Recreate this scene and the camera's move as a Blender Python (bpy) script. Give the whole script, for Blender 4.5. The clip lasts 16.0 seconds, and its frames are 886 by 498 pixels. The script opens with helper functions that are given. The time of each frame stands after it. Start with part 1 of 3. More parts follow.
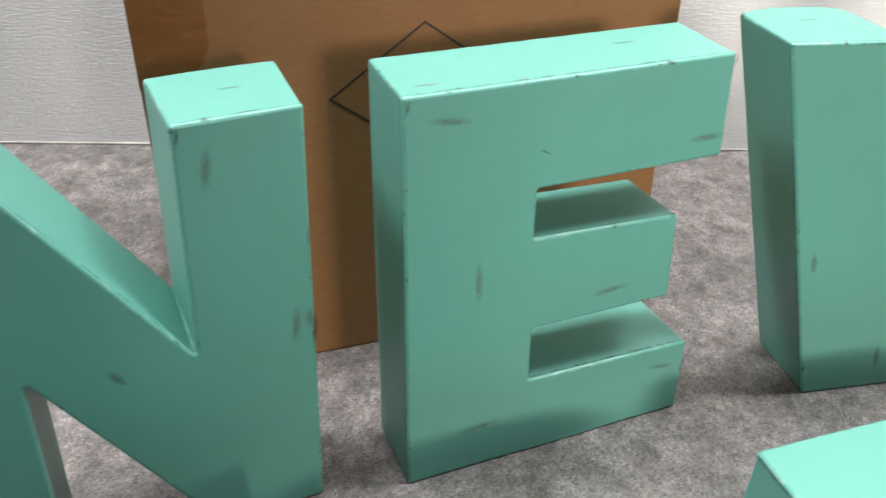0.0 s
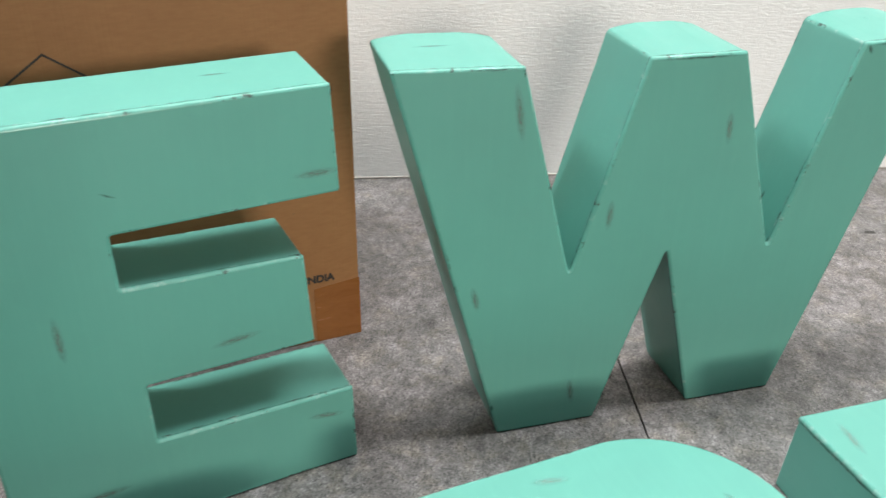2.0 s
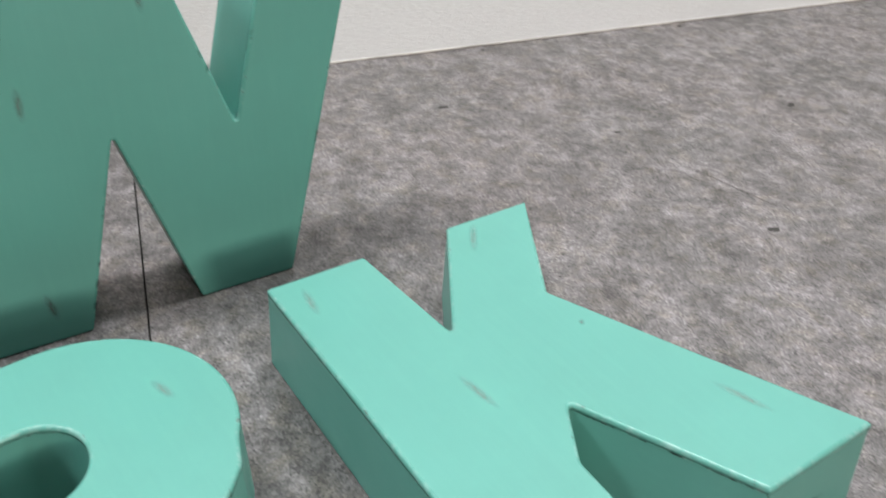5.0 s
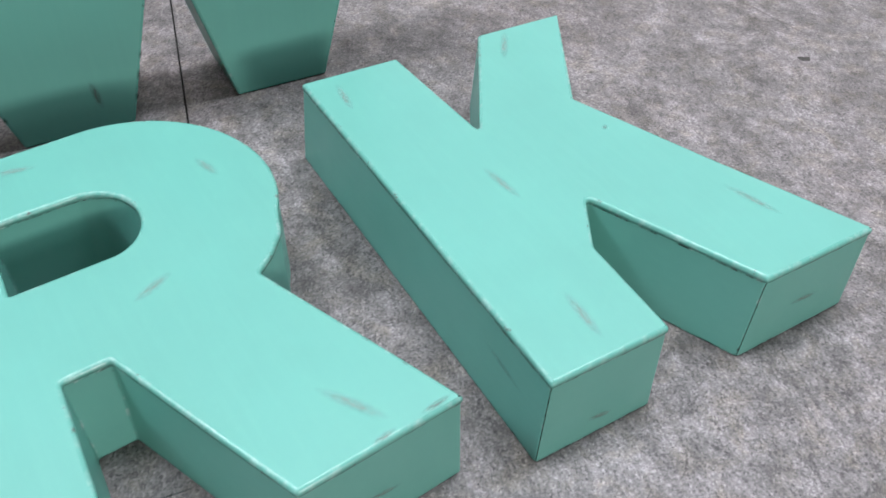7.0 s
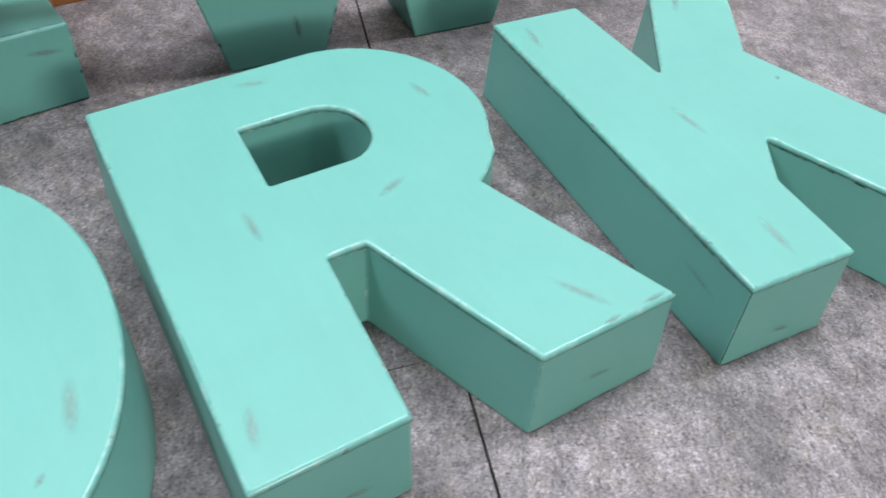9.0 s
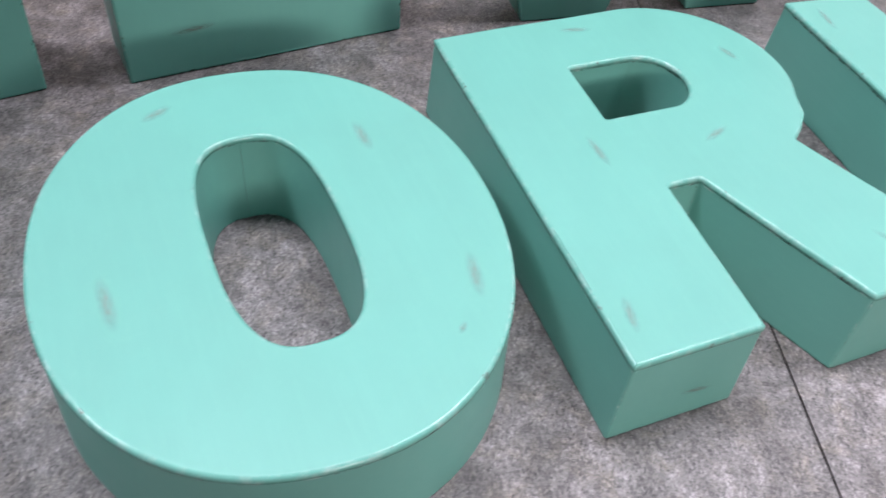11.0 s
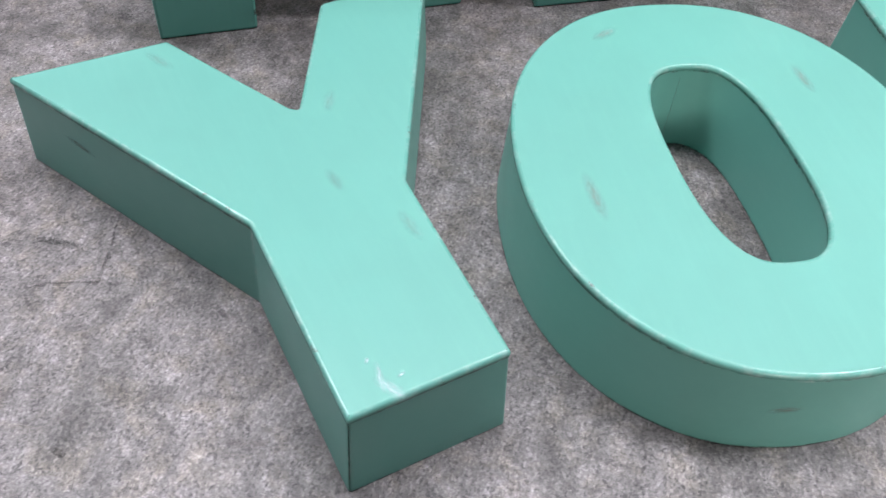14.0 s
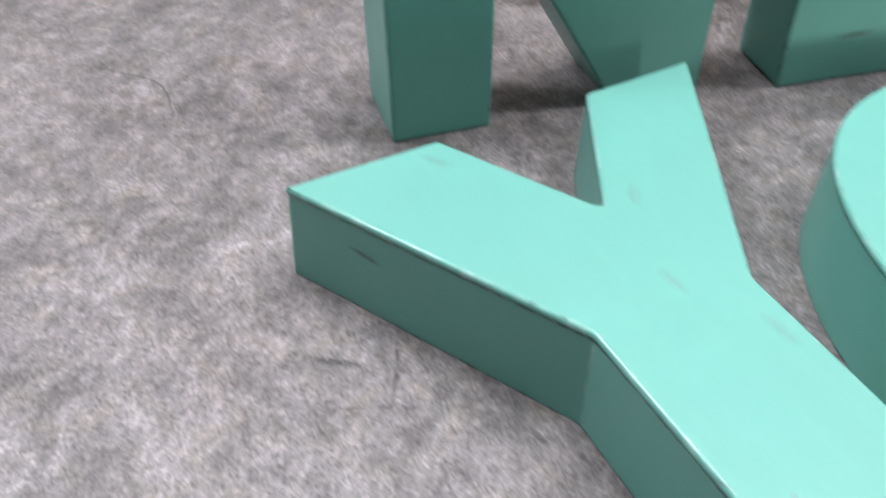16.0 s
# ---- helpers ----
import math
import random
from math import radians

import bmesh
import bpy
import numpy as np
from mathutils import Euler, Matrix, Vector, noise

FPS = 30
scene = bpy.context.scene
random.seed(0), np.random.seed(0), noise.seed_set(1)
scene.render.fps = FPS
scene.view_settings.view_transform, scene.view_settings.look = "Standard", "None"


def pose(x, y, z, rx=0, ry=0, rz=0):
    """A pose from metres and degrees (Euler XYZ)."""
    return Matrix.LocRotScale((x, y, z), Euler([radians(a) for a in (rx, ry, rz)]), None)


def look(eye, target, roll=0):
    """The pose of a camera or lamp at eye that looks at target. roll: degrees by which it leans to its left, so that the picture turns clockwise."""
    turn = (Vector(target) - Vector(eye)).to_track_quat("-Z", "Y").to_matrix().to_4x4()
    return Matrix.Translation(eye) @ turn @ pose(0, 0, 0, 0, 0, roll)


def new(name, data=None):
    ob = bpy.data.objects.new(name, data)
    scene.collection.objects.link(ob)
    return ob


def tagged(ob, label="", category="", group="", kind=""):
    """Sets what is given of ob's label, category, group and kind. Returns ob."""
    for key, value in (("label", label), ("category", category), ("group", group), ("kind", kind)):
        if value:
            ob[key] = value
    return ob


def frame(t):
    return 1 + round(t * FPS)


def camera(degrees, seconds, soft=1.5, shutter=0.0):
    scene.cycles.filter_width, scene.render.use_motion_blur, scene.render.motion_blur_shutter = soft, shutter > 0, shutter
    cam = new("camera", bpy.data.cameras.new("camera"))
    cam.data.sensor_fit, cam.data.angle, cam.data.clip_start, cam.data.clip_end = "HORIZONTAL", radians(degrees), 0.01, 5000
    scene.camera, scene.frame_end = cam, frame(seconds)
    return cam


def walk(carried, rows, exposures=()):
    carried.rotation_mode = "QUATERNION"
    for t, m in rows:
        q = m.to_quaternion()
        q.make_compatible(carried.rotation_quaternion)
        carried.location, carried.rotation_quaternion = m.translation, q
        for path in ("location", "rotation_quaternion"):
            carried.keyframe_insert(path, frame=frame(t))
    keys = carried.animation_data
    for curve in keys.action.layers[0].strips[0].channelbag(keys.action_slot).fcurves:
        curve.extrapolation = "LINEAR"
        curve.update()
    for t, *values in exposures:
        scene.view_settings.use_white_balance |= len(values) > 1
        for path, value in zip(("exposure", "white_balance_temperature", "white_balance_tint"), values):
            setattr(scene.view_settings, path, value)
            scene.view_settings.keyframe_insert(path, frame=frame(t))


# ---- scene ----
# A set of letter-shaped metal signs on a vinyl tile floor in front of a papered wall.
cam = camera(56.75, 16.0, soft=1.4, shutter=0.4)
ROWS = [
    (0.0, -0.0532, 0.0442, 0.6072, -0.14, -30.69, 0.65),
    (0.5, 0.0119, 0.0549, 0.6028, -1.79, -30.29, 1.40),
    (1.0, 0.0934, 0.0637, 0.6019, -3.52, -29.79, 1.64),
    (1.5, 0.1677, 0.0778, 0.6037, -4.72, -29.47, 1.32),
    (2.0, 0.2313, 0.0903, 0.6000, -5.20, -29.04, 1.02),
    (2.5, 0.2867, 0.0997, 0.5953, -6.54, -28.64, 0.60),
    (3.0, 0.3380, 0.1050, 0.5894, -8.85, -28.48, 0.36),
    (3.5, 0.4067, 0.1029, 0.5782, -12.32, -28.74, 0.54),
    (4.0, 0.4576, 0.0891, 0.5677, -16.14, -29.71, 0.77),
    (4.5, 0.5086, 0.0669, 0.5575, -19.78, -31.03, 1.17),
    (5.0, 0.5413, 0.0376, 0.5396, -22.56, -33.32, 1.38),
    (5.2, 0.5509, 0.0287, 0.5318, -23.46, -34.53, 1.57),
    (5.9, 0.5582, 0.0073, 0.5210, -24.15, -38.01, 2.18),
    (6.6, 0.5342, -0.0073, 0.5200, -22.47, -42.02, 3.01),
    (7.3, 0.4988, -0.0205, 0.5219, -20.44, -44.23, 3.32),
    (7.5, 0.4842, -0.0254, 0.5218, -19.88, -44.42, 3.32),
    (8.0, 0.4560, -0.0385, 0.5233, -18.56, -44.93, 3.09),
    (8.2, 0.4402, -0.0425, 0.5232, -18.51, -45.04, 3.34),
    (8.9, 0.3744, -0.0616, 0.5250, -17.43, -45.00, 4.03),
    (9.6, 0.2830, -0.0844, 0.5270, -16.02, -44.56, 5.33),
    (10.3, 0.2061, -0.1048, 0.5282, -13.38, -44.94, 6.16),
    (10.5, 0.1900, -0.1097, 0.5299, -12.40, -45.40, 6.15),
    (11.0, 0.1435, -0.1240, 0.5286, -9.41, -46.27, 6.42),
    (11.5, 0.0987, -0.1392, 0.5319, -6.63, -46.91, 6.17),
    (12.0, 0.0518, -0.1515, 0.5350, -3.64, -47.26, 5.46),
    (12.5, -0.0016, -0.1611, 0.5301, -0.55, -47.91, 5.45),
    (13.0, -0.0441, -0.1714, 0.5211, 2.51, -48.62, 5.28),
    (13.5, -0.0649, -0.1809, 0.5206, 4.67, -49.25, 4.78),
    (14.0, -0.0835, -0.1943, 0.5174, 5.72, -49.50, 4.35),
    (14.5, -0.1103, -0.2031, 0.4943, 6.60, -49.60, 2.94),
    (15.0, -0.1367, -0.2114, 0.4405, 7.13, -48.75, 0.24),
    (15.5, -0.1926, -0.2084, 0.4450, 8.97, -47.04, -1.97),
    (16.0, -0.2721, -0.1741, 0.4672, 12.41, -42.55, -2.87),
]
EXPOSURES = [
    (0.0, 0.07, 6670, 8), (1.0, -0.13, 6600, 6), (2.0, -0.18, 6560, 4.5), (3.0, -0.29, 6620, 5.5), (3.5, -0.55, 6760, 5.5), (4.2, -0.56, 6720, 6.5),
    (5.0, -0.48, 6420, 7), (7.0, -0.35, 6100, 11), (10.5, -0.24, 6230, 18), (12.0, -0.20, 6290, 20), (14.0, -0.20, 6340, 16), (15.2, -0.16, 6330, 13.5), (16.0, -0.01, 6360, 14),
]
walk(cam, [(t, pose(x, y, z, 90 + pitch, 0, yaw) @ pose(0, 0, 0, 0, 0, roll)) for t, x, y, z, yaw, pitch, roll in ROWS], EXPOSURES)

# ---------------------------------------------------------------- light
world = bpy.data.worlds.new("room_air")
world.use_nodes = True
world.node_tree.nodes["Background"].inputs[0].default_value = (0.9, 0.95, 1.0, 1)
world.node_tree.nodes["Background"].inputs[1].default_value = 0.0
scene.world = world
ROOM_W, ROOM_E, ROOM_S, ROOM_N, ROOM_H = -3.6, 4.2, -8.2, 1.431, 4.0
# corner of the added walls that shade the western letters
BLOCK_X, BLOCK_Y = 0.51, -1.0


def panel_light(name, m, width, depth, watts, colour):
    data = bpy.data.lights.new(name, "AREA")
    data.shape, data.size, data.size_y, data.energy, data.color = "RECTANGLE", width, depth, watts, colour
    ob = new(name, data)
    ob.matrix_world = m
    return ob


# ceiling panels along the wall over the letters, and the low bright shop window at the far end of the room behind
for x, y, watts in ((-2.75, 0.80, 178), (-0.45, 1.08, 90), (1.05, 0.85, 72), (2.3, 0.85, 126)):
    panel_light("ceiling_light", pose(x, y, ROOM_H - 0.03), 1.2, 0.6, watts, (0.93, 0.98, 1.0))
panel_light("shop_front_light", look((2.2, -5.7, 2.9), (0.2, 0.5, 0.1)), 2.0, 0.9, 70, (1.0, 0.965, 0.92))
panel_light("shop_window_light", look((3.2, -7.6, 2.4), (0.3, 0.6, 0.2)), 1.7, 1.0, 450, (1.0, 0.92, 0.85))

# ---------------------------------------------------------------- materials
U = 0.0889  # depth of one letter


class Nodes:
    """A thin wrapper that adds and links shader nodes."""

    def __init__(self, name):
        self.mat = bpy.data.materials.new(name)
        self.mat.use_nodes = True
        self.tree = self.mat.node_tree
        self.bsdf = self.tree.nodes["Principled BSDF"]
        self.out = self.tree.nodes["Material Output"]

    def add(self, kind, **values):
        node = self.tree.nodes.new(kind)
        for key, value in values.items():
            if key in node.inputs:
                self.put(node.inputs[key], value)
            elif key == "operation":
                node.operation = value
            elif key == "data_type":
                node.data_type = value
            elif key == "blend_type":
                node.blend_type = value
            elif key == "clamp":
                node.clamp = value
        return node

    def put(self, socket, value):
        if isinstance(value, bpy.types.NodeSocket):
            self.tree.links.new(value, socket)
        else:
            socket.default_value = value

    def set(self, name, value):
        self.put(self.bsdf.inputs[name], value)

    def coords(self, scale=(1, 1, 1), kind="Object", turn=0.0):
        tex = self.add("ShaderNodeTexCoord")
        m = self.add("ShaderNodeMapping")
        self.put(m.inputs["Vector"], tex.outputs[kind])
        m.inputs["Scale"].default_value = scale
        m.inputs["Rotation"].default_value = (0, 0, turn)
        return m.outputs[0]

    def noise(self, vector, scale, detail=4.0, rough=0.55, distortion=0.0):
        n = self.add("ShaderNodeTexNoise", Vector=vector, Scale=scale, Detail=detail, Roughness=rough, Distortion=distortion)
        return n.outputs["Fac"]

    def ramp(self, fac, stops, interpolation="LINEAR"):
        r = self.add("ShaderNodeValToRGB")
        self.put(r.inputs[0], fac)
        r.color_ramp.interpolation = interpolation
        while len(r.color_ramp.elements) < len(stops):
            r.color_ramp.elements.new(0.5)
        for e, (p, c) in zip(r.color_ramp.elements, stops):
            e.position = p
            e.color = (*c, 1) if len(c) == 3 else c
        return r.outputs[0]

    def grey(self, fac, lo, hi, a=0.0, b=1.0):
        m = self.add("ShaderNodeMapRange", clamp=True)
        self.put(m.inputs["Value"], fac)
        for key, v in zip(("From Min", "From Max", "To Min", "To Max"), (lo, hi, a, b)):
            m.inputs[key].default_value = v
        return m.outputs[0]

    def mix(self, fac, a, b, how="MIX"):
        m = self.add("ShaderNodeMix", data_type="RGBA", blend_type=how)
        self.put(m.inputs[0], fac)
        self.put(m.inputs[6], (*a, 1) if isinstance(a, tuple) else a)
        self.put(m.inputs[7], (*b, 1) if isinstance(b, tuple) else b)
        return m.outputs[2]

    def math(self, how, a, b=0.0):
        m = self.add("ShaderNodeMath", operation=how)
        self.put(m.inputs[0], a)
        self.put(m.inputs[1], b)
        return m.outputs[0]

    def bump(self, height, strength, distance):
        b = self.add("ShaderNodeBump", Strength=strength, Distance=distance)
        self.put(b.inputs["Height"], height)
        self.set("Normal", b.outputs[0])
        return b


TEAL = (0.126, 0.345, 0.290)


def teal_paint(name, worn):
    """Satin teal paint on sheet metal, with faint brushed streaks and dull patches; worn: rubbed edges with bare metal,
    3: lap grime with painted shade.
    """
    n = Nodes(name)
    obj = n.coords()
    patch = n.noise(obj, 9.0, 3.0, 0.6)
    streak = n.noise(n.coords((55, 4, 55)), 3.0, 4.0)
    tone = n.mix(n.grey(patch, 0.2, 0.8), tuple(c * 0.95 for c in TEAL), tuple(c * 1.05 for c in TEAL))
    tone = n.mix(n.grey(streak, 0.45, 0.75, 0.0, 0.10), tone, (0.17, 0.43, 0.35))
    if worn:
        chips = n.noise(n.coords((30, 30, 30)), 2.2, 8.0, 0.74)
        rub = n.noise(n.coords((45, 45, 45)), 1.9, 7.0, 0.72)
        lo, hi, most = {1: (0.48, 0.68, 0.36), 4: (0.56, 0.64, 0.30), 2: (0.53, 0.61, 0.48), 3: (0.53, 0.61, 0.48)}[worn]
        tone = n.mix(n.grey(rub, lo, hi, 0.0, most), tone, (0.46, 0.55, 0.53))
        lo, hi = {1: (0.605, 0.66), 4: (0.585, 0.64), 2: (0.59, 0.65), 3: (0.47, 0.58)}[worn]
        tone = n.mix(n.grey(chips, lo, hi, 0.0, 0.92), tone, (0.10, 0.11, 0.105) if worn == 1 else (0.05, 0.06, 0.055) if worn == 4 else (0.022, 0.036, 0.032))
    n.set("Base Color", tone)
    n.set("Roughness", 0.24 if worn in (1, 4) else n.grey(patch, 0.3, 0.7, 0.42, 0.33))
    n.set("IOR", 1.43)
    dents = n.noise(obj, 38.0, 2.0)
    wave = n.noise(obj, 6.0, 1.0)
    if worn:
        n.bump(n.math("ADD", n.math("MULTIPLY", dents, 0.12), wave), 0.12, 0.0016)
    else:
        n.bump(n.math("ADD", n.math("MULTIPLY", n.noise(obj, 140.0, 2.0), 0.02), wave), 0.05, 0.0016)
    return n.mat


def scuff_paint(name, tone, strength):
    """Rubbed streaks through the paint, ragged and fading out to the ends of the patch."""
    n = Nodes(name)
    gen = n.coords(kind="Generated")
    centred = n.add("ShaderNodeVectorMath", operation="SUBTRACT")
    n.put(centred.inputs[0], gen)
    centred.inputs[1].default_value = (0.5, 0.5, 0.5)
    flat = n.add("ShaderNodeVectorMath", operation="MULTIPLY")
    n.put(flat.inputs[0], centred.outputs[0])
    flat.inputs[1].default_value = (2, 2, 0)
    length = n.add("ShaderNodeVectorMath", operation="LENGTH")
    n.put(length.inputs[0], flat.outputs[0])
    fall = n.grey(length.outputs["Value"], 0.25, 1.0, 1.0, 0.0)
    rag = n.noise(n.coords((150, 420, 120)), 1.2, 6.0, 0.72)
    alpha = n.math("MULTIPLY", n.math("POWER", fall, 1.4), n.grey(rag, 0.38, 0.60, 0.15, 1.0))
    n.set("Base Color", n.mix(n.grey(rag, 0.3, 0.8), tone, tuple(min(1, c * 1.9) for c in tone)))
    n.set("Roughness", 0.55)
    n.set("Alpha", n.math("MULTIPLY", alpha, strength))
    return n.mat


def floor_vinyl():
    """Mottled grey printed vinyl with pale chips and dark pores."""
    n = Nodes("mottled_vinyl")
    pos = n.add("ShaderNodeNewGeometry").outputs["Position"]

    def at(scale, turn=0.25):
        m = n.add("ShaderNodeMapping")
        n.put(m.inputs["Vector"], pos)
        m.inputs["Scale"].default_value = scale
        m.inputs["Rotation"].default_value = (0, 0, turn)
        return m.outputs[0]

    big = n.noise(at((1.1, 0.9, 1)), 4.0, 3.0, 0.6)
    cloud = n.noise(at((1.25, 0.85, 1), -0.1), 13.0, 5.0, 0.66)
    blotch = n.noise(at((1.1, 0.9, 1), 0.3), 44.0, 5.0, 0.66, 0.2)
    blob = n.noise(at((1.1, 0.92, 1), 0.3), 72.0, 3.5, 0.6)
    grain = n.noise(at((0.95, 1.05, 1), 0.15), 400.0, 3.0, 0.72)
    tint = n.noise(at((1, 1, 1)), 34.0, 5.0, 0.7, 0.5)
    # flakes of the print: irregular cells, each of its own tone
    warp = n.add("ShaderNodeTexNoise", Vector=at((1, 1, 1)), Scale=210.0, Detail=3.0)
    pull = n.add("ShaderNodeVectorMath", operation="SCALE")
    n.put(pull.inputs[0], warp.outputs["Color"])
    pull.inputs["Scale"].default_value = 0.006
    moved = n.add("ShaderNodeVectorMath", operation="ADD")
    n.put(moved.inputs[0], at((1.15, 0.8, 1), 0.15))
    n.put(moved.inputs[1], pull.outputs[0])
    cells = n.add("ShaderNodeTexVoronoi", Vector=moved.outputs[0], Scale=420.0)
    flake = n.add("ShaderNodeRGBToBW")
    n.put(flake.inputs[0], cells.outputs["Color"])
    mixed = n.math("ADD", n.math("ADD", n.math("MULTIPLY", blotch, 0.15), n.math("MULTIPLY", blob, 0.17)), n.math("ADD", n.math("MULTIPLY", flake.outputs[0], 0.20), n.math("MULTIPLY", grain, 0.48)))
    tone = n.ramp(mixed, [(0.36, (0.044, 0.040, 0.040)), (0.45, (0.126, 0.116, 0.117)), (0.54, (0.192, 0.177, 0.179)), (0.65, (0.325, 0.302, 0.307))])
    tone = n.mix(n.grey(cloud, 0.38, 0.62, 0.0, 1.0), n.mix(1.0, tone, (0.73, 0.72, 0.71), "MULTIPLY"), n.mix(1.0, tone, (1.20, 1.19, 1.20), "MULTIPLY"))
    patch = n.noise(at((1.06, 0.94, 1), 0.2), 32.0, 5.0, 0.66, 0.8)
    tone = n.mix(n.grey(patch, 0.36, 0.64, 0.0, 1.0), n.mix(1.0, tone, (0.71, 0.695, 0.68), "MULTIPLY"), n.mix(1.0, tone, (1.28, 1.26, 1.26), "MULTIPLY"))
    torn = n.noise(at((1.2, 0.9, 1), 0.5), 58.0, 5.0, 0.68, 1.4)
    tone = n.mix(n.grey(torn, 0.575, 0.615, 0.0, 0.5), tone, n.mix(1.0, tone, (1.26, 1.25, 1.25), "MULTIPLY"))
    tone = n.mix(n.grey(torn, 0.425, 0.385, 0.0, 0.6), tone, n.mix(1.0, tone, (0.70, 0.69, 0.67), "MULTIPLY"))
    streak = n.noise(at((7.0, 1.1, 1), 0.08), 16.0, 3.0, 0.6)
    tone = n.mix(n.grey(streak, 0.60, 0.72, 0.0, 0.35), tone, n.mix(1.0, tone, (1.35, 1.35, 1.36), "MULTIPLY"))
    tone = n.mix(n.grey(tint, 0.48, 0.66, 0.0, 0.8), tone, n.mix(1.0, tone, (1.05, 1.0, 0.86), "MULTIPLY"))
    tone = n.mix(n.grey(tint, 0.42, 0.32, 0.0, 0.6), tone, n.mix(1.0, tone, (0.66, 0.60, 0.56), "MULTIPLY"))
    tone = n.mix(n.grey(big, 0.35, 0.7, 0.0, 0.5), tone, n.mix(1.0, tone, (1.08, 1.0, 0.98), "MULTIPLY"))
    tone = n.mix(n.grey(big, 0.50, 0.32, 0.0, 0.8), tone, n.mix(1.0, tone, (0.76, 0.755, 0.73), "MULTIPLY"))
    pits = n.noise(at((1.4, 0.9, 1), 0.3), 150.0, 4.0, 0.62, 0.3)
    tone = n.mix(n.grey(pits, 0.635, 0.69, 0.0, 0.75), tone, (0.045, 0.042, 0.041))
    n.set("Base Color", tone)
    n.set("Roughness", n.grey(blotch, 0.3, 0.7, 0.54, 0.38))
    n.bump(n.math("ADD", n.math("MULTIPLY", blotch, 0.8), n.math("ADD", n.math("MULTIPLY", flake.outputs[0], 0.15), n.math("MULTIPLY", grain, 0.5))), 0.8, 0.0014)
    return n.mat


def wall_paper():
    """White embossed paper with fine uneven horizontal ribs."""
    n = Nodes("embossed_white_paper")
    pos = n.add("ShaderNodeNewGeometry").outputs["Position"]

    def at(scale):
        m = n.add("ShaderNodeMapping")
        n.put(m.inputs["Vector"], pos)
        m.inputs["Scale"].default_value = scale
        return m.outputs[0]

    rib = n.noise(at((60, 60, 330)), 1.0, 3.0, 0.6, 0.25)
    weave = n.noise(at((420, 420, 300)), 1.0, 2.0)
    dirt = n.noise(at((6, 6, 2.5)), 1.0, 4.0, 0.65)
    tone = n.mix(n.grey(dirt, 0.55, 0.8, 0.0, 0.35), (0.80, 0.784, 0.790), (0.74, 0.71, 0.70))
    spot = n.noise(at((30, 30, 30)), 1.0, 2.0)
    tone = n.mix(n.grey(spot, 0.76, 0.80, 0.0, 0.4), tone, (0.45, 0.36, 0.28))
    # hollows between ribs tinted darker, groove shade put into the paper colour
    tone = n.mix(n.grey(rib, 0.3, 0.6, 0.16, 0.0), tone, (0.56, 0.545, 0.55))
    n.set("Base Color", tone)
    n.set("Roughness", 0.7)
    n.bump(n.math("ADD", rib, n.math("MULTIPLY", weave, 0.3)), 0.7, 0.0020)
    return n.mat


def cardboard():
    n = Nodes("brown_cardboard")
    obj = n.coords()
    flute = n.noise(n.coords((420, 420, 6)), 1.0, 2.0)
    fibre = n.noise(n.coords((60, 60, 220)), 1.0, 5.0, 0.65)
    stain = n.noise(obj, 7.0, 4.0, 0.6)
    tone = n.mix(n.grey(fibre, 0.3, 0.7), (0.240, 0.103, 0.033), (0.290, 0.133, 0.047))
    tone = n.mix(n.grey(stain, 0.4, 0.75, 0.0, 0.35), tone, (0.198, 0.083, 0.027))
    fleck = n.noise(obj, 190.0, 2.0)
    tone = n.mix(n.grey(fleck, 0.71, 0.76, 0.0, 0.4), tone, (0.14, 0.075, 0.035))
    n.set("Base Color", tone)
    n.set("Roughness", 0.62)
    n.bump(n.math("ADD", n.math("MULTIPLY", flute, 0.4), stain), 0.3, 0.0015)
    return n.mat


def packing_tape():
    n = Nodes("brown_packing_tape")
    crease = n.noise(n.coords((18, 18, 55)), 1.0, 6.0, 0.7, 1.2)
    n.set("Base Color", n.mix(n.grey(crease, 0.35, 0.7), (0.20, 0.068, 0.014), (0.255, 0.098, 0.026)))
    n.set("Roughness", n.grey(crease, 0.4, 0.7, 0.16, 0.32))
    n.bump(crease, 0.45, 0.0015)
    return n.mat


def plain(name, tone, rough=0.6, scale=30.0, spread=0.12):
    n = Nodes(name)
    v = n.noise(n.coords(), scale, 4.0)
    n.set("Base Color", n.mix(n.grey(v, 0.3, 0.7), tuple(c * (1 - spread) for c in tone), tuple(min(1, c * (1 + spread)) for c in tone)))
    n.set("Roughness", rough)
    n.bump(v, 0.15, 0.001)
    return n.mat


PAINT = teal_paint("teal_sheet_metal", 0)
EDGE = teal_paint("worn_teal_edge", 1)
HARD_EDGE = teal_paint("chipped_teal_edge", 4)
CORNER = teal_paint("chipped_teal_corner", 2)
JOINT_SHADE = teal_paint("lap_grime_and_shade", 3)
SCUFF = scuff_paint("grey_scuff", (0.085, 0.098, 0.088), 0.85)
SOFT = scuff_paint("pale_grey_scuff", (0.123, 0.135, 0.127), 0.72)
CHIP = scuff_paint("black_chip", (0.012, 0.014, 0.013), 1.0)
FAINT = scuff_paint("faint_scuff", (0.135, 0.200, 0.185), 0.42)
BARE = scuff_paint("bare_primer", (0.30, 0.35, 0.37), 0.8)
VINYL = floor_vinyl()
PAPER = wall_paper()
CARD = cardboard()
TAPE = packing_tape()
INK = plain("black_ink", (0.016, 0.014, 0.012), 0.6, 300.0, 0.3)
# very dark grey, so the unseen walls throw back little light
UNSEEN_WALL = plain("grey_wall_paint", (0.06, 0.06, 0.06), 0.75, 3.0, 0.06)
